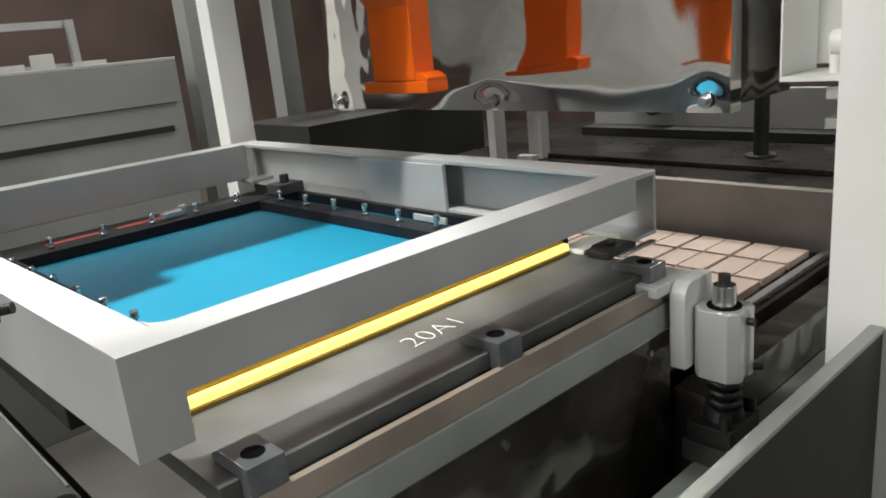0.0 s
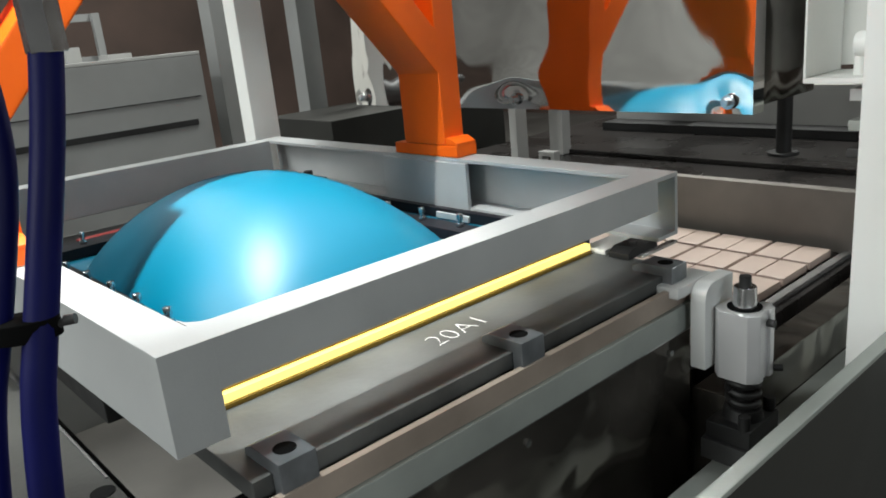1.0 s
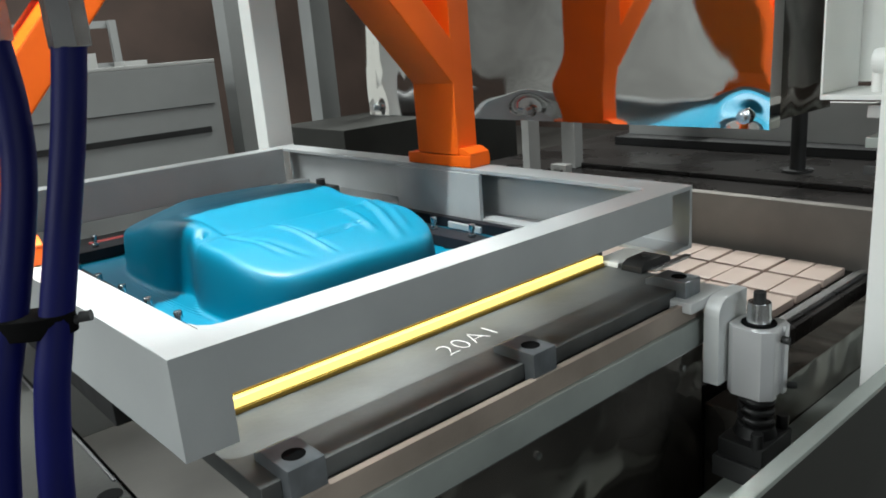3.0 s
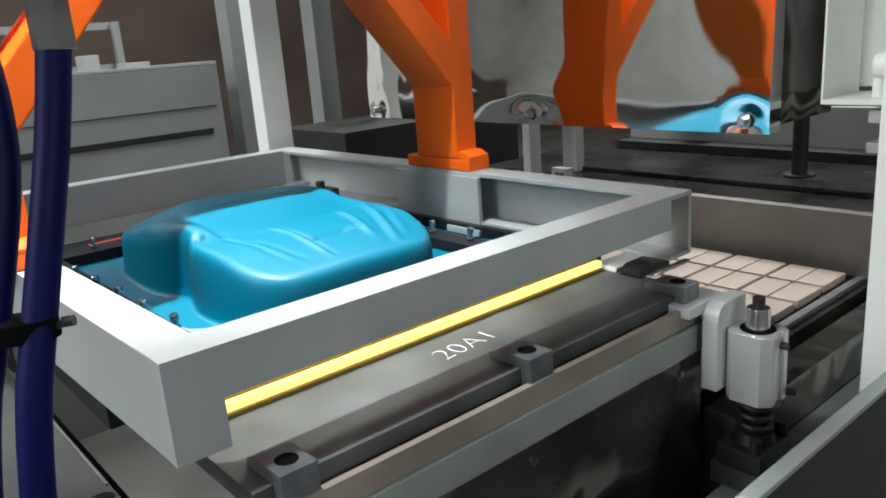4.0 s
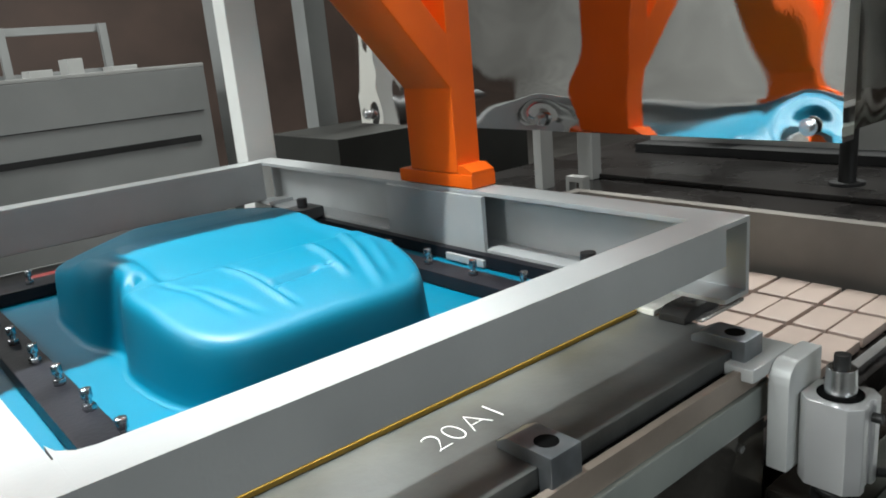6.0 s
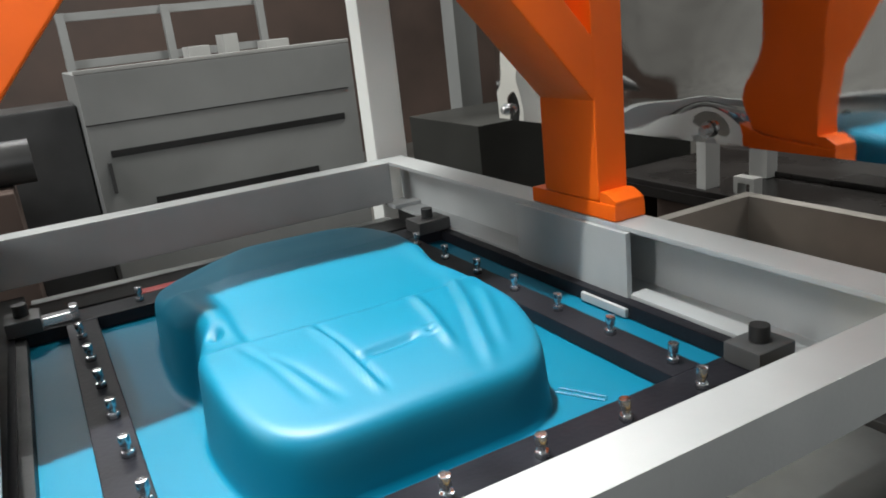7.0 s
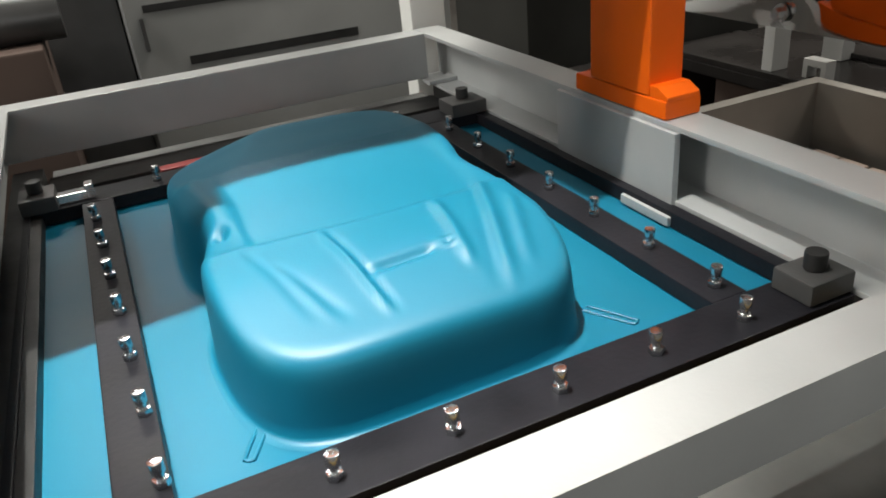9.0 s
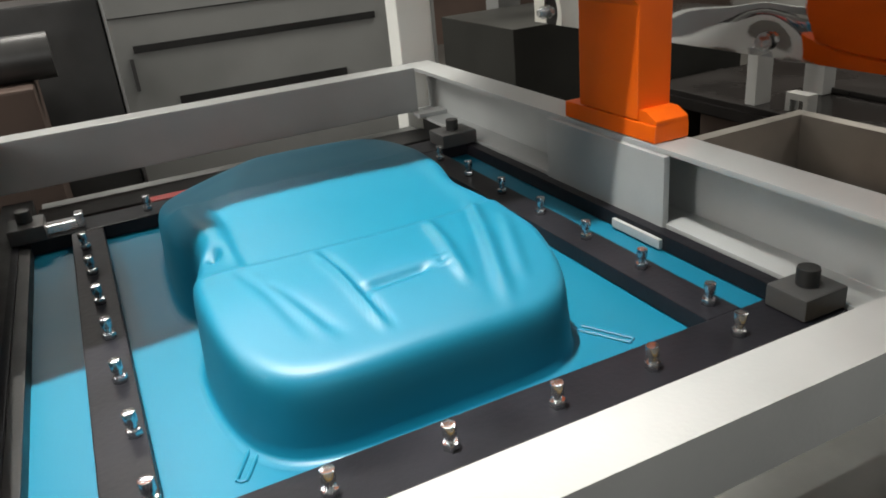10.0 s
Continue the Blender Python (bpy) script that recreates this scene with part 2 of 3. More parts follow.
# ---- inner clamp ring with its screws ----
ZS = 1.135                                        # the sheet's upper face
inner = thing("inner_clamp", "black steel clamp ring with rows of bright cap screws", "clamp")
for dims in ((0.2165, 0.937, 0.748, 0.806, ZS + 0.001, 1.156), (0.2165, 0.937, 1.475, 1.535, ZS + 0.001, 1.156)):
    box("cross_bar", CLAMP, inner, dims, 0.002)
for x0, x1 in ((0.2165, 0.226), (0.293, 0.335), (0.822, 0.864), (0.920, 0.937)):
    box("long_bar", CLAMP, inner, (x0, x1, 0.8065, 1.4745, ZS + 0.001, 1.1555), 0.002)
for x0, x1, y0, y1 in ((0.884, 0.938, 0.752, 0.798), (0.874, 0.938, 1.467, 1.523), (0.2165, 0.264, 0.735, 0.793), (0.2165, 0.264, 1.467, 1.523)):
    blk = box("corner_block", DARKGREY, inner, (x0, x1, y0, y1, 1.1565, 1.179), 0.003)
    b = rod(bmesh.new(), ((x0 + x1) / 2, (y0 + y1) / 2, 1.1795), ((x0 + x1) / 2, (y0 + y1) / 2, 1.197), 0.0105, bevel=0.0015)
    part("corner_bolt", b, BLACK, blk)


def screw_mesh():
    bm = bmesh.new()
    rod(bm, (0, 0, 0), (0, 0, 0.007), 0.0068, n=6, bevel=0.0008)
    rod(bm, (0, 0, 0.007), (0, 0, 0.014), 0.0036, n=12)
    rod(bm, (0, 0, 0.013), (0, 0, 0.0235), 0.0056, n=16, bevel=0.0008)
    rod(bm, (0, 0, 0.0232), (0, 0, 0.0237), 0.0028, n=6)
    return bm


first = part("cap_screw", screw_mesh(), CHROME, inner, flat=False)
spots = [(0.347 + 0.0955 * k, 0.771) for k in range(6)] + [(0.844, 0.828 + 0.0985 * k) for k in range(7)]
spots += [(0.329 - 0.0032 * k, 0.83 + 0.0945 * k) for k in range(7)] + [(0.40 + 0.0964 * k, 1.50) for k in range(5)]
first.location = (*spots[0], 1.1558)
first.rotation_euler = (0, 0, 0.3)
for k, (x, y) in enumerate(spots[1:]):
    o = first.copy()
    scene.collection.objects.link(o)
    o.location = (x, y, 1.1558)
    o.rotation_euler = (radians(2.5 * math.sin(5 * k)), radians(2.5 * math.cos(3 * k)), k * 1.7)

# ---- the blue sheet: flat sheet, bubble in bands, formed shell ----
sheet = tagged(part("plastic_sheet", solid(bmesh.new(), 0.2165, 0.935, 0.76, 1.525, ZS - 0.003, ZS, 0.0), BLUE),
               "glossy blue plastic sheet clamped in the forming machine", "plastic sheet")
CX, CY, AX, AY, HB = 0.576, 1.134, 0.242, 0.324, 0.165


def bubble_point(rho, a):
    n = 2.0 + 1.6 * rho ** 2
    c, s = math.cos(a), math.sin(a)
    k = (abs(c) ** n + abs(s) ** n) ** (-1 / n)
    h = (1 - rho ** 2.35) ** 0.88
    return CX + AX * rho * k * c, CY + AY * rho * k * s, HB * h


def bubble_normal(rho, a):
    e = 1e-3
    r0 = min(max(rho, 0.01), 0.995)
    du = Vector(bubble_point(r0 + e, a)) - Vector(bubble_point(r0 - e, a))
    dv = Vector(bubble_point(r0, a + e)) - Vector(bubble_point(r0, a - e))
    return du.cross(dv).normalized()


BANDS, TURNS = 48, 112
bands = []
for i in range(BANDS):
    r0, r1 = i / BANDS, (i + 1) / BANDS
    mid = bubble_point((r0 + r1) / 2, 0)[2]
    verts, faces, normals = [], [], []
    radii = [r0, (r0 + r1) / 2, min(1.0, r1 + 0.25 / BANDS)]
    for r in radii:
        for k in range(TURNS):
            a = 2 * math.pi * k / TURNS
            x, y, z = bubble_point(r, a)
            verts.append((x, y, z - mid))
            normals.append(bubble_normal(r, a))
    for j in range(len(radii) - 1):
        for k in range(TURNS):
            k2 = (k + 1) % TURNS
            faces.append((j * TURNS + k, (j + 1) * TURNS + k, (j + 1) * TURNS + k2, j * TURNS + k2))
    me = bpy.data.meshes.new("bubble_band")
    me.from_pydata(verts, [], faces)
    me.materials.append(BLUE)
    for p in me.polygons:
        p.use_smooth = True
    me.normals_split_custom_set_from_vertices(normals)
    ob = new("bubble_band", me)
    ob.parent = sheet
    half = max(abs(v[2]) for v in verts)
    bands.append((ob, mid, half, (r0 + r1) / 2))


# the suitcase half: its outline in plan, then its top with ribs and recesses
def outline(a):
    """Reach of the shell's foot from its middle, at the angle a."""
    c, s = math.cos(a), math.sin(a)
    n = 5.0
    k = (abs(c / 0.172) ** n + abs(s / 0.298) ** n) ** (-1 / n)
    y = k * s
    waist = math.exp(-((y + 0.035) / 0.052) ** 2)
    return k - waist * (0.021 if c < 0 else 0.013) * min(1, abs(c) * 1.5)


MX, MY, HS = 0.565, 1.126, 0.104


def ridge(x, y, p, q, width):
    p, q = Vector(p), Vector(q)
    d = q - p
    s = max(0, min(1, (Vector((x, y)) - p).dot(d) / d.length_squared))
    dist = (Vector((x, y)) - p - s * d).length
    end = min(1, 5 * s + 0.1, 5 * (1 - s) + 0.1)
    return math.exp(-(dist / width) ** 2) * end


def ease(v, w):
    """A soft ramp: 0 below nought, v above it."""
    return w * math.log1p(math.exp(max(-40, min(40, v / w))))


def crown(x, y):
    """Height of the shell's top over the sheet."""
    u = (x - MX) / 0.17
    z = HS - 0.007 * u * u - 0.28 * ease(0.945 - y, 0.008)
    seam = 1.004 + 0.85 * (x - 0.57) ** 2
    far = 1 / (1 + math.exp(-(y - seam) / 0.0025))
    z += (1 - far) * 0.0045 * math.exp(-max(0, seam - y) / 0.022)
    z += far * 0.0005 + 0.105 * (ease(y - seam, 0.005) - ease(y - seam - 0.115, 0.02)) - 0.10 * ease(y - 1.37, 0.012)
    inset = far / (1 + math.exp(-(x - 0.452) / 0.0025)) / (1 + math.exp((x - 0.70) / 0.006)) / (1 + math.exp(max(-30, min(30, (y - 1.20) / 0.02))))
    z += 0.0050 * ridge(x, y, (0.436, 1.05), (0.420, 1.26), 0.014) - 0.0055 * inset
    side = 1 / (1 + math.exp(-(y - 1.035) / 0.010))
    z -= side * 0.22 * ease(0.446 + 0.35 * abs(y - 1.11) - x, 0.004)
    z += 0.0040 * ridge(x, y, (0.513, 0.996), (0.532, 0.862), 0.0042) - 0.0026 * ridge(x, y, (0.520, 0.996), (0.539, 0.862), 0.004)
    z -= 0.0055 * ridge(x, y, (0.534, 0.917), (0.602, 0.922), 0.0044) + 0.002 * ridge(x, y, (0.534, 0.908), (0.536, 0.922), 0.005)
    z += 0.0030 * ridge(x, y, (0.611, 0.916), (0.614, 0.930), 0.0075) - 0.0036 * ridge(x, y, (0.612, 0.919), (0.613, 0.927), 0.0042)
    z += 0.0050 * ridge(x, y, (0.633, 1.003), (0.620, 0.885), 0.0065)
    z += 0.0050 * ridge(x, y, (0.700, 1.040), (0.640, 0.850), 0.007) - 0.0015 * ridge(x, y, (0.690, 1.030), (0.628, 0.855), 0.006)
    z += 0.0030 * ridge(x, y, (0.712, 0.990), (0.668, 0.870), 0.007)
    z -= 0.0017 * ridge(x, y, (0.441, 1.018), (0.474, 0.880), 0.0055) + 0.0017 * ridge(x, y, (0.452, 0.985), (0.500, 0.868), 0.0055)
    z += 0.0012 * ridge(x, y, (0.447, 1.003), (0.487, 0.874), 0.005)
    z -= 0.010 * math.exp(-(((x - 0.431) / 0.007) ** 2 + ((y - 1.066) / 0.009) ** 2))
    return z


WALL = [(-0.010, 0.0), (-0.005, 0.006), (-0.001, 0.022), (0.001, 0.06), (0.002, 0.2), (0.0035, 0.4), (0.005, 0.6), (0.0062, 0.76), (0.0076, 0.86),
        (0.0096, 0.925), (0.0126, 0.966), (0.0165, 0.988), (0.0208, 0.997), (0.025, 1.0)]


def shell_mesh():
    N, T, verts, faces = 480, 96, [], []
    for j in range(len(WALL) + T):
        for k in range(N):
            a = 2 * math.pi * k / N
            if j < len(WALL):
                r, g = outline(a) - WALL[j][0], WALL[j][1]
            else:
                i = j - len(WALL)
                r, g = (outline(a) - 0.029) * (1 - i / T), 1.0
            x, y = MX + r * math.cos(a), MY + r * math.sin(a)
            verts.append((x, y, g * crown(x, y)))
    rows = len(WALL) + T
    for j in range(rows - 1):
        for k in range(N):
            k2 = (k + 1) % N
            faces.append((j * N + k, j * N + k2, (j + 1) * N + k2, (j + 1) * N + k))
    verts.append((MX, MY, crown(MX, MY)))
    for k in range(N):
        faces.append(((rows - 1) * N + k, (rows - 1) * N + (k + 1) % N, len(verts) - 1))
    me = bpy.data.meshes.new("formed_shell")
    me.from_pydata(verts, [], faces)
    me.materials.append(BLUE)
    for p in me.polygons:
        p.use_smooth = True
    return me


shell = new("formed_shell", shell_mesh())
shell.parent = sheet
tagged(shell, "drawn blue suitcase half with ribs and recesses")


def slot_bead(p, q, w):
    bm = bmesh.new()
    p, q = Vector((*p, 0)), Vector((*q, 0))
    d = (q - p).normalized()
    s = Vector((-d.y, d.x, 0)) * w
    pts = [p + s, q + s * 0.9]
    pts += [q + d * w * math.sin(t) + s * 0.9 * math.cos(t) for t in (0.6, 1.2, 1.8, 2.4)]
    pts += [q - s * 0.9, p - s]
    tube(bm, pts, 0.0016, 8)
    return bm


for p, q, w in (((0.738, 0.889), (0.762, 0.846), 0.0045), ((0.414, 0.886), (0.394, 0.850), 0.0045), ((0.579, 0.836), (0.574, 0.822), 0.004)):
    part("bead", slot_bead(p, q, w), BLUE, shell)

# ---- orange press arms ----
def press_arm(lean):
    """An upright on a foot, with a strut that leans over the sheet; the foot's underside is its origin."""
    arm = thing("press_arm", "orange-painted steel press arm with a leaning strut", "press arm", "press arms")
    s = lean
    def X(a, b):
        return (min(s * a, s * b), max(s * a, s * b))
    f = bmesh.new()
    solid(f, *X(-0.026, 0.026), -0.110, 0.072, 0, 0.022, 0.003)
    prism(f, [(-0.110, 0.021), (-0.078, 0.021), (-0.078, 0.036), (-0.092, 0.036), (-0.110, 0.027)], "x", -0.024, 0.024, 0.002)
    part("foot_plate", f, ORANGE, arm)
    box("upright", ORANGE, arm, (*X(-0.026, 0.024), -0.079, 0.039, 0.0225, 0.62), 0.004)
    st = bmesh.new()
    prism(st, [(s * -0.022, 0.150), (s * -0.022, 0.232), (s * -0.20, 0.436), (s * -0.224, 0.383)], "y", -0.0785, 0.0385, 0.004)
    part("strut", st, ORANGE, arm)
    return arm


arm_right = press_arm(1)
arm_left = press_arm(-1)
ARM_HOME = {arm_right: (0.965, 1.131, 1.2508), arm_left: (0.190, 1.148, 1.2508)}
carrier = thing("arm_carrier", "orange steel carrier above the press arms", "machine beam")
box("carrier_beam", ORANGE, carrier, (0.22, 0.955, 1.118, 1.325, 0.38, 0.49), 0.006)
# unseen plate added to keep hall light off the sheet's far half
box("light_blocker", DARKGREY, carrier, (0.05, 1.10, 1.16, 1.62, 0.62, 0.66), 0.004)

# ---- blue hoses ----
def hose(pts, r=0.0078):
    h = thing("air_hose", "blue plastic air hose with a metal fitting", "hose", "air hoses")
    line = pts
    for _ in range(2):                            # round the bends
        cut = [line[0]]
        for p, q in zip(line, line[1:]):
            p, q = Vector(p), Vector(q)
            cut += [tuple(p.lerp(q, 0.25)), tuple(p.lerp(q, 0.75))]
        line = cut + [line[-1]]
    part("hose_tube", tube(bmesh.new(), line, r), HOSE, h)
    x, y, z = pts[0]
    f = rod(bmesh.new(), (x, y, z - 0.004), (x, y, z + 0.03), r * 1.25, n=6, bevel=0.001)
    rod(f, (x, y, z + 0.03), (x, y, z + 0.05), r * 0.9, n=16)
    rod(f, (x, y, z + 0.05), (x, y, z + 0.40), r * 0.7, n=16)
    part("hose_fitting", f, CHROME, h, "bright metal fitting")
    return h


hose_a = hose([(0.106, 0.388, 1.503), (0.100, 0.386, 1.475), (0.093, 0.384, 1.447), (0.073, 0.374, 1.383), (0.055, 0.360, 1.33), (0.038, 0.352, 1.18), (0.036, 0.352, 0.0)])
hose_b = hose([(0.078, 0.408, 1.508), (0.079, 0.402, 1.474), (0.075, 0.398, 1.44), (0.056, 0.386, 1.383), (0.036, 0.374, 1.33), (0.016, 0.366, 1.18), (0.014, 0.366, 0.0)])
tie = thing("cable_tie", "black cable tie with a metal screw round the hoses", "cable tie")
tb = bmesh.new()
prism(tb, [(0.063 + 0.019 * math.cos(a) * 0.82 - 0.011 * math.sin(a) * 0.57, 0.3785 - 0.019 * math.cos(a) * 0.57 - 0.011 * math.sin(a) * 0.82) for a in (2 * math.pi * k / 28 for k in range(28))], "z", 1.371, 1.381, 0.001)
part("band", tb, HOLE, tie)
part("tie_screw", rod(rod(bmesh.new(), (0.077, 0.368, 1.376), (0.081, 0.365, 1.3775), 0.002, n=12), (0.080, 0.366, 1.3775), (0.084, 0.363, 1.378), 0.0027, n=12), DARKGREY, tie)

# ---- bed plate in front of the frame, with clamps ----
bed = thing("bed_plate", "dark steel bed plate with chalk writing and front bars", "machine bed")
box("plate", STEEL, bed, (0.243, 0.958, 0.572, 1.80, 1.092, 1.114), 0.002)
# dark bar puts the slot's inner shade into its colour
box("slot_shade", HOLE, bed, (-0.1, 0.95, 0.562, 0.60, 1.070, 1.0915), 0.001)
box("polished_bar", POLISHED, bed, (-0.1, 0.95, 0.552, 0.5615, 1.070, 1.099), 0.0015)
box("front_bar", BAR, bed, (-0.1, 0.955, 0.547, 0.6, 1.028, 1.0695), 0.003)
box("apron_edge", ALU, bed, (-0.1, 0.955, 0.550, 0.60, 1.025, 1.0275), 0.0)
box("apron", BLACKGLOSS, bed, (-0.1, 0.955, 0.556, 0.60, 0.0, 1.0245), 0.001)
for x, z in ((0.22, 1.0), (0.585, 1.0), (0.90, 1.0)):
    part("apron_screw", rod(bmesh.new(), (x, 0.552, z), (x, 0.556, z), 0.005, n=12, bevel=0.001), CHROME, bed)
side = thing("side_plate", "worn steel side plate with a counterbored hole", "machine plate")
box("plate", DARKPLATE, side, (0.05, 0.168, 0.672, 1.6, 1.05, 1.09), 0.002)
# black floor puts the darkness of the open gap into colour
box("gap_floor", BLACK, side, (0.1725, 0.2425, 0.575, 1.6, 0.80, 0.93), 0.002)
box("lip", DARKGREY, side, (0.1635, 0.167, 0.735, 1.6, 1.0902, 1.092), 0.001)
part("hole", rod(bmesh.new(), (0.153, 0.712, 1.0902), (0.153, 0.712, 1.0908), 0.012, n=24), HOLE, side, "flat black disc for the shade in the counterbore")
box("support", BLACK, side, (0.05, 0.172, 0.674, 1.6, 0.0, 1.0495), 0.002)


def toe_clamp(x):
    c = thing("toe_clamp", "blued steel toe clamp with a socket screw on the bed plate", "clamp", "toe clamps")
    c.location = (x, 0.588, 1.1142)
    b = bmesh.new()
    prism(b, [(-0.033, -0.030), (-0.033, 0.0150), (0.020, 0.0150), (0.034, 0.008), (0.034, 0.0), (-0.017, 0.0), (-0.017, -0.030)], "x", -0.020, 0.020, 0.0016)
    part("clamp_body", b, BLUED, c)
    part("clamp_hole", rod(bmesh.new(), (0, -0.010, 0.0149), (0, -0.010, 0.0154), 0.0115, n=24), HOLE, c, "flat black disc for the shade in the counterbore")
    return c


for x in (0.283, 0.607, 0.925):
    toe_clamp(x)

stop = thing("stop_block", "black steel stop block on the bed plate", "stop block")
sb = bmesh.new()
prism(sb, [(0.94, 1.1142), (1.02, 1.1142), (1.02, 1.124), (1.0, 1.131), (0.955, 1.131), (0.94, 1.124)], "y", 0.652, 0.69, 0.002)
part("block_body", sb, BLACK, stop)
part("block_screw", rod(bmesh.new(), (0.98, 0.671, 1.1312), (0.98, 0.671, 1.134), 0.007, n=16), DARKGREY, stop)
shim = thing("shim_plate", "small white plate under the frame corner", "plate")
box("shim_sheet", WHITE, shim, (0.945, 1.05, 0.70, 0.745, 1.1142, 1.122), 0.002)
box("shim_arm", ALU, shim, (0.96, 1.06, 0.640, 0.6515, 1.1142, 1.119), 0.002)
pad = thing("red_pad", "red plastic pad behind the clamp ring", "pad", "red pads")
box("pad_body", RED, pad, (0.41, 0.515, 1.56, 1.585, 1.1143, 1.150), 0.003)
copy_thing(pad, pose(0.14, 0.0, 0))
lat = thing("latch_block", "small bright steel latch block on the clamp ring", "latch", "latch blocks")
lb = bmesh.new()
solid(lb, 0, 0.045, 0, 0.02, 0, 0.014, 0.002)
solid(lb, 0.040, 0.052, 0, 0.02, 0, 0.022, 0.002)
part("latch_body", lb, ALU, lat)
lat.location = (0.262, 1.485, 1.1565)
for x, y, a in ((0.62, 1.50, 5),):
    copy_thing(lat, pose(x, y, 1.157, 0, 0, a))
shelf = thing("lower_frame", "lower frame under the clamp ring, its shade done in black", "machine frame")
# black stands in for the shade under the clamp frame
for dims in ((0.194, 0.240, 0.80, 1.70, 1.1143, 1.1525), (0.941, 0.985, 0.76, 1.70, 1.1143, 1.1525), (0.243, 0.938, 1.62, 1.70, 1.1143, 1.134)):
    box("frame_bar", BLACK, shelf, dims, 0.002)

# chalk marks
ch = bpy.data.curves.new("chalk_mark", "FONT")
ch.body, ch.size, ch.extrude = "20A1", 0.047, 0.0002
ch.offset = -0.0016
cm = new("chalk_mark", ch)
cm.location, cm.rotation_euler = (0.546, 0.656, 1.1144), (0, 0, radians(3))
ch.materials.append(CHALK)
tagged(cm, "white chalk writing on the dark bed plate", "writing")

# ---- pneumatic cylinder ----
cyl = thing("air_cylinder", "aluminium compact air cylinder on a black sprung mount", "air cylinder", at=(0.967, 0.477, 0))
b = bmesh.new()
W, K = 0.034, 0.013
prism(b, [(-W, -W + K), (-W + K, -W), (-0.009, -W), (-0.009, -W + 0.004), (0.009, -W + 0.004), (0.009, -W), (W - K, -W), (W, -W + K),
          (W, -0.009), (W - 0.004, -0.009), (W - 0.004, 0.009), (W, 0.009), (W, W - K), (W - K, W), (-W + K, W), (-W, W - K)], "z", 0.965, 1.068, 0.0012)
part("cylinder_body", b, BODYALU, cyl)
part("bore_ring", rod(bmesh.new(), (0, 0, 1.0685), (0, 0, 1.07), 0.024, n=28), HOLE, cyl)
r = rod(bmesh.new(), (0, 0, 1.07), (0, 0, 1.10), 0.017, 0.0155, n=24, bevel=0.001)
part("piston_rod", r, CHROME, cyl)
part("rod_nut", rod(bmesh.new(), (0, 0, 1.10), (0, 0, 1.115), 0.0085, n=12), BLACK, cyl)
mp = bmesh.new()
prism(mp, [(-0.044, 0.975), (0.034, 0.975), (0.034, 1.105), (-0.020, 1.105)]
      + [(-0.020 - 0.024 * math.sin(a), 1.081 + 0.024 * math.cos(a)) for a in (0.3, 0.6, 0.9, 1.2, 1.57)], "y", 0.036, 0.060, 0.002)
solid(mp, -0.075, 0.02, 0.0605, 0.13, 1.088, 1.1045, 0.003)
part("mount_plate", mp, GREYPALE, cyl)
sp = bmesh.new()
tube(sp, [(0.021 * math.cos(k * 0.7), 0.021 * math.sin(k * 0.7), 0.962 - 0.0017 * k) for k in range(40)], 0.005, 10)
part("spring", sp, BLACK, cyl)
f = rod(bmesh.new(), (0, 0, 0.87), (0, 0, 0.9645), 0.013)
solid(f, -0.046, 0.046, -0.034, 0.034, 0.868, 0.897, 0.004)
rod(f, (0, 0, 0.897), (0, 0, 0.912), 0.03, 0.026)
for sx, sy in ((-0.038, -0.022), (0.038, -0.022), (0.038, 0.022)):
    rod(f, (sx, sy, 0.89), (sx, sy, 0.918), 0.0085, bevel=0.001)
part("spring_mount", f, BLACK, cyl)
part("mount_foot", solid(bmesh.new(), -0.05, 0.05, -0.04, 0.04, 0.8345, 0.8675, 0.003), DARKGREY, cyl)
for x, y, z in ((0.0, -0.034, 1.052), (0.022, -0.034, 0.975), (0.034, 0.0, 1.05)):
    part("set_screw", rod(bmesh.new(), (x, y, z), (x * 1.3, y * 1.3, z), 0.0055, n=12), BLACK, cyl)

# ---- machine side: rail, guard panel, posts ----
guard = thing("guard_panel", "black gloss guard panel with a pale metal edge", "guard panel")
box("panel", PANEL, guard, (0.5, 1.14, 0.324, 0.336, 0.0, 1.003), 0.001)
box("edge_trim", BAR, guard, (0.5, 1.14, 0.322, 0.342, 1.0035, 1.011), 0.002)


def post(name, x0, x1, y0, y1, z1, label):
    p = thing(name, label, "post", "machine posts")
    box("post_tube", WHITE, p, (x0, x1, y0, y1, 0, z1), 0.006)
    return p


post("machine_post", 0.957, 1.034, 1.815, 1.875, 3.2, "white-painted square steel machine post")
post("machine_post", 1.145, 1.29, 0.27, 0.405, 3.2, "white-painted square steel machine post")

# ---- polished heater hood ----
hood = thing("heater_hood", "dented polished sheet-metal heater hood", "heater hood")
BOLTS = ((0.622, 1.325), (1.095, 1.325), (1.63, 1.325))


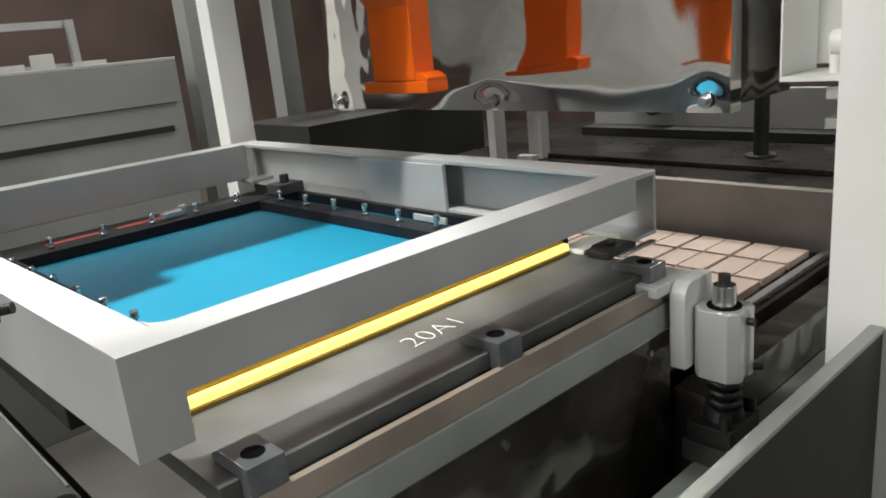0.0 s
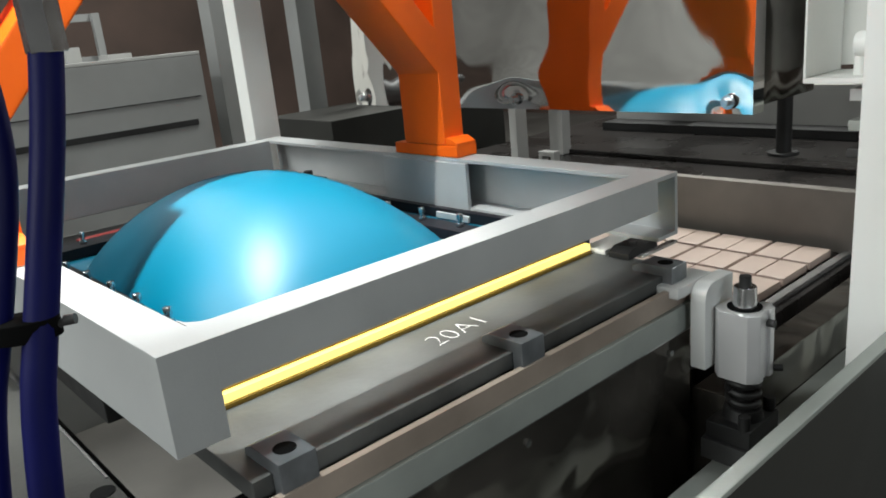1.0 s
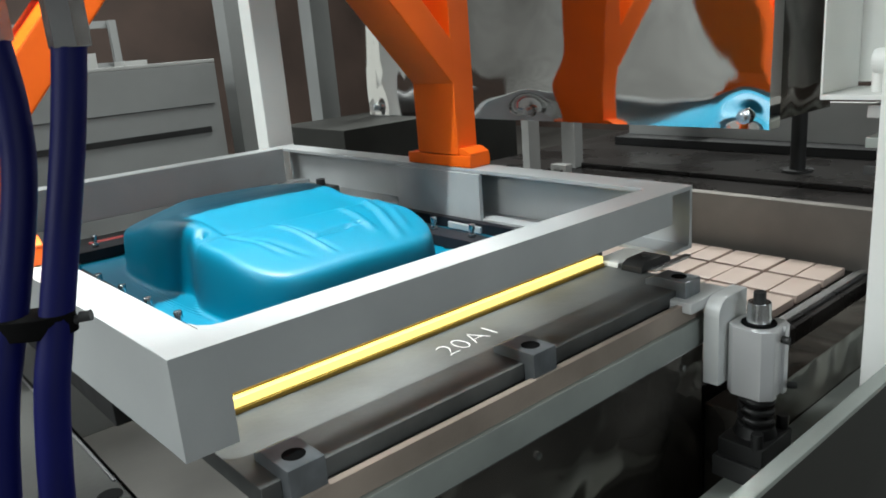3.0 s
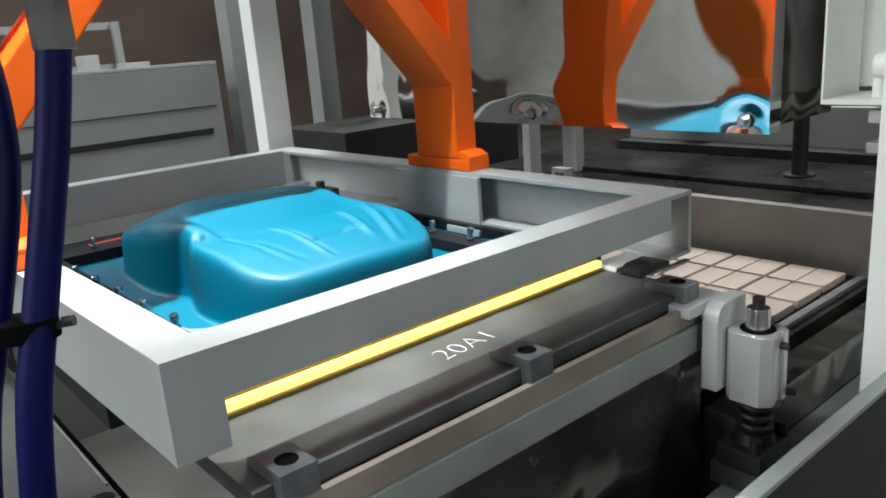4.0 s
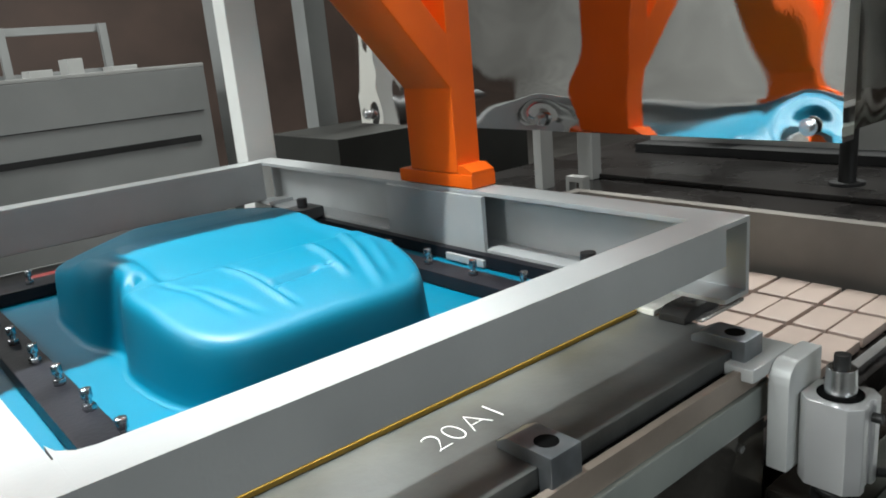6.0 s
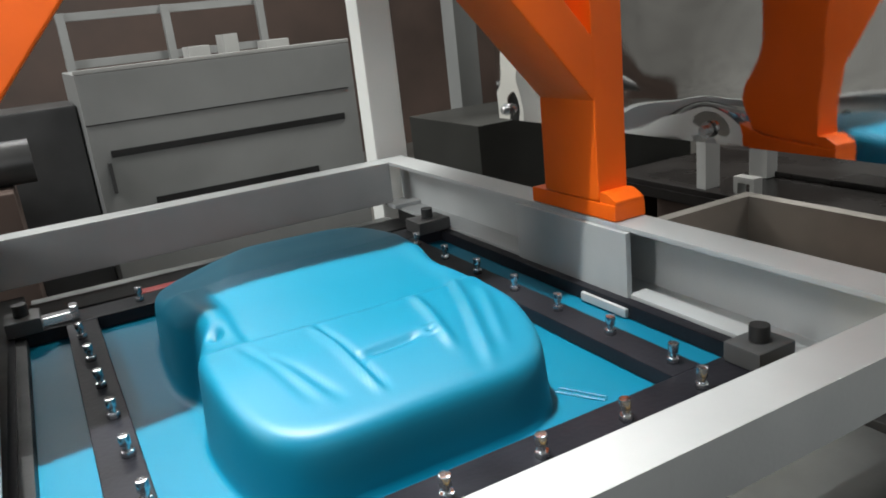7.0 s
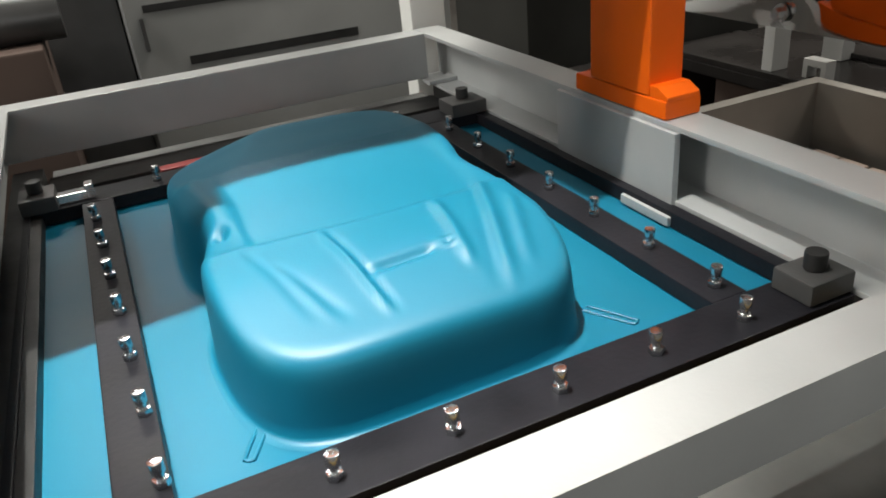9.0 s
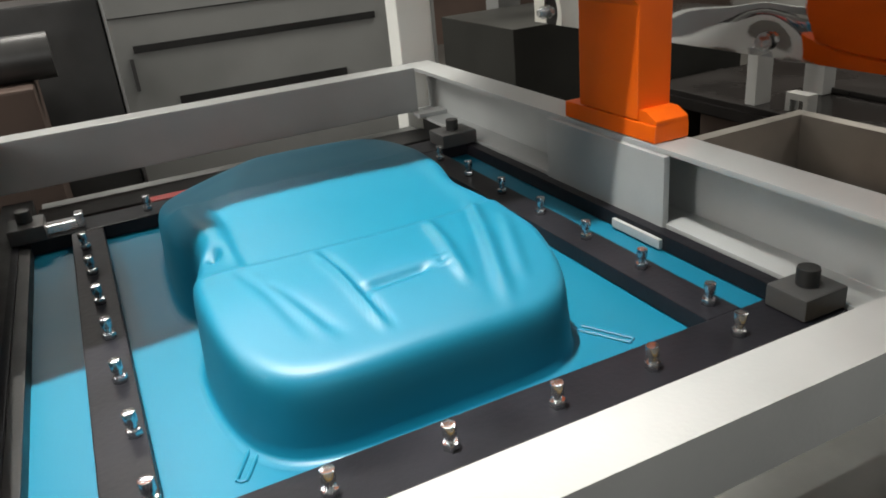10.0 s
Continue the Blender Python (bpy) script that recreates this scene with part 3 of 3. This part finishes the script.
def hood_sheet():
    """A thin sheet that leans back a little, pulled in at its bolts and gently dented."""
    bm = bmesh.new()
    ny, nz = 150, 130
    rows_ = []
    for j in range(nz + 1):
        z = 1.305 + 0.995 * j / nz
        line = []
        for i in range(ny + 1):
            y = 0.58 + 1.085 * i / ny
            x = 1.1855 + 0.019 * (z - 1.305)
            inside = min(1, 12 * (y - 0.58), 12 * (1.665 - y), 10 * (z - 1.305))
            x += 0.0028 * noise.noise(Vector((y * 3.1, z * 2.6, 0.7))) * max(0, inside)
            x += 0.0016 * noise.noise(Vector((y * 8, z * 7, 3.1))) * max(0, inside)
            for by, bz in BOLTS:
                d2 = (y - by) ** 2 + (z - bz) ** 2
                x += 0.0036 * math.exp(-d2 / 0.035 ** 2) - 0.0022 * math.exp(-((y - by) ** 2 / 0.012 + (z - bz - 0.04) ** 2 / 0.0022))
            x += 0.0030 * math.exp(-((y - 1.15) / 0.10) ** 2 - ((z - 1.60) / 0.08) ** 2)
            x -= 0.0045 * math.exp(-((y - 1.12) / 0.13) ** 2 - ((z - 1.375) / 0.045) ** 2)
            x += 0.0012 * noise.noise(Vector((y * 26, z * 20, 5.2))) * max(0, min(1, (y - 1.42) / 0.1)) * max(0, inside)
            line.append(bm.verts.new((x, y, z)))
        rows_.append(line)
    for p, q in zip(rows_, rows_[1:]):
        for i in range(ny):
            bm.faces.new((p[i], p[i + 1], q[i + 1], q[i]))
    rim = rows_[0] + [r[-1] for r in rows_[1:]] + rows_[-1][-2::-1] + [r[0] for r in rows_[-2:0:-1]]
    back = [bm.verts.new((1.2215, v.co.y, v.co.z)) for v in rim]
    for i in range(len(rim)):
        k = (i + 1) % len(rim)
        bm.faces.new((rim[i], rim[k], back[k], back[i]))
    bm.faces.new(back)
    return bm


part("front_sheet", hood_sheet(), MIRROR, hood, "mirror-bright dented sheet", flat=False)
box("hood_body", BLACKGLOSS, hood, (1.222, 1.44, 0.592, 1.65, 1.312, 2.3), 0.002)
for y, z in BOLTS:
    b = rod(bmesh.new(), (1.172, y, z), (1.192, y, z), 0.0075, n=6, bevel=0.001)
    rod(b, (1.181, y, z), (1.184, y, z), 0.012, n=20)
    part("hood_bolt", b, CHROME, hood)

# ---- heater tray with ceramic elements ----
tray = thing("heater_tray", "deep grey tray of pale ceramic heater elements", "heater")
box("tray_bed", OILY, tray, (1.0, 1.715, 0.58, 1.47, 0.0, 0.925), 0.002)
box("tray_wall", TRAYSTEEL, tray, (1.685, 1.715, 0.58, 1.44, 0.9255, 1.066), 0.002)
box("tray_wall", TRAYSTEEL, tray, (1.0, 1.715, 1.4405, 1.47, 0.9255, 1.066), 0.002)
box("tray_edge", ALU, tray, (1.02, 1.684, 0.595, 0.612, 0.9255, 0.937), 0.002)
e0 = bmesh.new()
solid(e0, -0.0535, 0.0535, -0.0292, 0.0292, 0, 0.018, 0.003)
e0 = part("element", e0, TILE, tray, flat=False)
grid = [(1.597 - 0.1185 * i, 0.657 + 0.1285 * j + k * 0.0615) for i in range(5) for j in range(6) for k in range(2)]
e0.location = (*grid[0], 0.926)
for x, y in grid[1:]:
    o = e0.copy()
    scene.collection.objects.link(o)
    o.location = (x, y, 0.926)

# ---- dark machine table behind the tray ----
table = thing("machine_table", "dark oily machine table behind the heater tray", "machine table")
box("table_top", OILY, table, (1.722, 2.75, 0.30, 1.95, 1.00, 1.045), 0.003)
box("table_base", BROWN, table, (1.85, 2.70, 0.35, 1.90, 0.0, 0.9995), 0.003)
box("table_edge", OILY, table, (1.7172, 1.7215, 0.30, 1.95, 1.005, 1.03), 0.0)
box("front_ledge", OILY, table, (1.93, 2.02, 0.32, 1.60, 1.0455, 1.06), 0.003)
box("back_panel", GREYLIGHT, table, (2.45, 2.48, 0.30, 1.75, 1.0455, 1.20), 0.002)
box("panel_ledge", BLACK, table, (2.36, 2.4495, 0.30, 1.75, 1.0455, 1.075), 0.002)
stay = thing("black_stay", "black round stay on the machine table", "stay")
part("stay_rod", rod(bmesh.new(), (2.05, 0.92, 1.0605), (2.05, 0.92, 1.33), 0.02), BLACK, stay)
part("stay_flange", rod(bmesh.new(), (2.05, 0.92, 1.0602), (2.05, 0.92, 1.068), 0.04, bevel=0.001), BLACK, stay)
st = thing("stanchion", "slim grey steel stanchion behind the heater tray", "stanchion")
box("stanchion_tube", GREYLIGHT, st, (1.735, 1.785, 1.61, 1.64, 0, 1.9), 0.002)
st = thing("short_stanchion", "short grey steel stanchion on the machine table", "stanchion")
box("stanchion_tube", GREYLIGHT, st, (1.90, 1.94, 1.565, 1.62, 1.0462, 1.9), 0.002)
br = thing("hose_bracket", "small grey U-shaped bracket on the machine table", "bracket")
b = bmesh.new()
solid(b, 1.745, 1.775, 1.475, 1.488, 1.0455, 1.075, 0.002)
solid(b, 1.745, 1.775, 1.522, 1.535, 1.0455, 1.075, 0.002)
solid(b, 1.745, 1.775, 1.475, 1.535, 1.073, 1.088, 0.002)
part("bracket_plate", b, GREYLIGHT, br)
lug = thing("table_lug", "dark rounded lug under the hood", "lug", "table lugs")
part("lug_body", rod(bmesh.new(), (2.40, 1.47, 1.16), (2.449, 1.47, 1.16), 0.045), BLACK, lug)

# ---- white electrical box and rails beside the post ----
wbox = thing("white_box", "white sheet-metal box with a pale round fitting", "electrical box")
box("back_sheet", WHITE, wbox, (1.40, 1.405, 0.36, 0.60, 1.36, 1.75), 0.002)
box("bottom_sheet", WHITE, wbox, (1.26, 1.3995, 0.40, 0.535, 1.345, 1.353), 0.001)
box("side_sheet", WHITE, wbox, (1.26, 1.3995, 0.531, 0.535, 1.3535, 1.75), 0.001)
fit_ = rod(bmesh.new(), (1.31, 0.40, 1.40), (1.31, 0.475, 1.40), 0.020, bevel=0.006)
rod(fit_, (1.31, 0.468, 1.353), (1.31, 0.468, 1.385), 0.009)
part("fitting", fit_, WHITE, wbox)
rails = thing("hood_rails", "grey steel rails that carry the heater hood", "rail")
for z0, z1, m in ((1.315, 1.335, GREYLIGHT), (1.268, 1.285, BAR), (1.225, 1.24, DARKGREY)):
    box("rail", m, rails, (1.28, 3.0, 0.40, 0.47, z0, z1), 0.002)
box("rail_block", DARKGREY, rails, (1.50, 1.56, 0.41, 0.46, 1.2855, 1.3145), 0.003)
box("rail_support", GREYLIGHT, rails, (2.9, 3.0, 0.38, 0.48, 0.0, 1.2245), 0.002)

# ---- background machine parts ----
cab = thing("grey_cabinet", "grey-painted machine cabinet with long slots", "cabinet")
box("body", GREY, cab, (0.485, 1.49, 3.2, 3.9, 0.0, 1.457), 0.004)
box("top_rim", GREYLIGHT, cab, (0.485, 1.49, 3.2, 3.24, 1.4575, 1.472), 0.002)
box("slot", BLACK, cab, (0.545, 1.43, 3.196, 3.1995, 1.165, 1.19), 0.0)
box("slot", BLACK, cab, (0.66, 1.29, 3.196, 3.1995, 0.97, 1.0), 0.0)
box("panel_joint", BLACK, cab, (0.485, 1.46, 3.197, 3.1995, 1.283, 1.287), 0.0)
box("door_handle", DARKGREY, cab, (0.525, 0.538, 3.185, 3.1995, 1.04, 1.15), 0.002)
for x, y, w, z in ((1.62, 3.3, 0.11, 3.2), (1.72, 2.75, 0.09, 3.2), (2.05, 2.6, 0.10, 3.2), (2.62, 3.0, 0.13, 3.2)):
    p = thing("column", "grey painted steel column in the back of the hall", "column", "back columns")
    box("column_tube", GREY, p, (x, x + w, y, y + w, 0, z), 0.004)
ram = thing("air_ram", "pale upright air ram on an added dark block", "air ram")
part("ram_tube", rod(bmesh.new(), (1.86, 2.45, 1.30), (1.86, 2.45, 2.4), 0.035, n=28), GREYLIGHT, ram)
box("ram_foot", GREYLIGHT, ram, (1.80, 1.92, 2.40, 2.50, 1.2055, 1.2995), 0.004)
# added block; its dark colour stands for the darkness below the ram
part("dark_block", solid(bmesh.new(), 1.45, 2.3, 2.2, 2.65, 0.0, 1.205, 0.004), PANEL, ram, "dark block added for the darkness below the ram")
low = thing("low_machine", "dark low machine bed behind the frame", "machine bed")
box("low_bed", OILY, low, (1.10, 2.2, 1.98, 2.18, 0.0, 0.98), 0.004)
box("low_rail", DARKGREY, low, (1.15, 2.2, 2.0, 2.04, 0.9805, 1.0), 0.002)
rack = thing("steel_rack", "pale steel rack against the dark hall wall", "rack")
for x in (0.55, 1.05, 1.55):
    box("rack_upright", GREY, rack, (x, x + 0.04, 4.6, 4.64, 0.0, 1.72), 0.002)
for z in (1.45, 1.68):
    box("rack_rail", GREY, rack, (0.55, 1.59, 4.645, 4.68, z, z + 0.04), 0.002)
bin_ = thing("parts_bin", "grey open bin with pale boxes", "bin")
box("bin_body", GREY, bin_, (0.9, 1.7, 4.0, 4.5, 0.0, 1.42), 0.006)
for x, w, h in ((1.05, 0.10, 0.08), (1.22, 0.07, 0.12), (1.42, 0.12, 0.07)):
    bx = thing("carton", "small pale carton on the bin", "carton", "cartons")
    box("carton_body", GREYLIGHT, bx, (x, x + w, 4.1, 4.25, 1.4205, 1.42 + h), 0.003)
for x, y, z, m, l in ((-0.15, 2.9, 1.15, BROWN, "dark brown machine block in shade"), (-0.6, 2.4, 0.95, DARKGREY, "dark grey machine block in shade"), (0.1, 3.4, 1.35, DARKGREY, "dark grey machine block in shade")):
    blk = thing("machine_block", l, "machine", "machine blocks")
    box("block_body", m, blk, (x, x + 0.38, y, y + 0.4, 0, z), 0.01)
pipe = thing("duct_pipe", "dark round duct lying on the dark machine blocks", "duct")
part("duct_tube", rod(bmesh.new(), (-0.3, 3.05, 1.22), (0.3, 3.05, 1.22), 0.07, n=24), DARKGREY, pipe)

# ---- the side body under the cylinder ----
rail = thing("side_rail", "dark oily machine side with a grey steel rail", "machine side")
box("side_body", BLACKGLOSS, rail, (0.962, 1.95, 0.50, 0.555, 0.0, 0.92), 0.002)
box("rail_bar", BAR, rail, (0.62, 1.95, 0.395, 0.499, 0.80, 0.834), 0.002)
box("rail_base", DARKGREY, rail, (0.62, 1.95, 0.41, 0.49, 0.0, 0.7995), 0.002)
for x in (0.72, 0.82, 1.1, 1.25):
    part("rail_hole", rod(bmesh.new(), (x, 0.43, 0.8342), (x, 0.43, 0.8348), 0.008, n=16), BLACK, rail)


def motions():
    drop = ((0, 0.119), (0.1, 0.088), (0.2, 0.028), (0.3, 0.002), (0.35, 0.0), (10, 0.0))
    for arm, (x, y, z) in ARM_HOME.items():
        walk(arm, [(t, pose(x, y, z + d)) for t, d in drop])
    walk(carrier, [(t, pose(0, 0, 1.2508 + d)) for t, d in drop])
    for h in (hose_a, hose_b):
        walk(h, [(t, pose(-0.25 * d, 0, 0.9 * d)) for t, d in drop])
    rise = ((0, 0.0), (0.3, 0.0), (0.4, 0.20), (0.5, 0.38), (0.6, 0.55), (0.8, 0.78), (1.0, 0.90), (1.2, 0.97), (1.5, 1.0), (1.8, 0.99), (2.0, 0.95),
            (2.2, 0.86))
    fall = ((2.4, 0.92), (2.5, 0.86), (2.6, 0.76), (2.7, 0.62), (2.9, 0.28), (3.1, 0.0), (10, 0.0))     # the skirt round the mould
    sink = ((2.4, 0.62), (2.5, 0.45), (2.6, 0.3), (2.7, 0.15), (2.9, 0.0), (3.1, 0.0), (10, 0.0))       # what lies within it
    for ob, mid, half, rho in bands:
        w = min(1, max(0, (rho - 0.52) / 0.14))
        late = [(t, w * a + (1 - w) * b) for (t, a), (_, b) in zip(fall, sink)]
        walk(ob, [(t, pose(0, 0, ZS + s * mid - (1 - s) ** 2 * (half + 0.004) if s > 0 else ZS - half - 0.006)) for t, s in rise + tuple(late)])
    lift = ((0, -0.135), (1.7, -0.135), (1.9, -0.075), (2.1, -0.032), (2.3, -0.010), (2.5, -0.002), (2.7, 0.0), (10, 0.0))
    walk(shell, [(t, pose(0, 0, ZS + 0.0005 + d)) for t, d in lift])


motions()
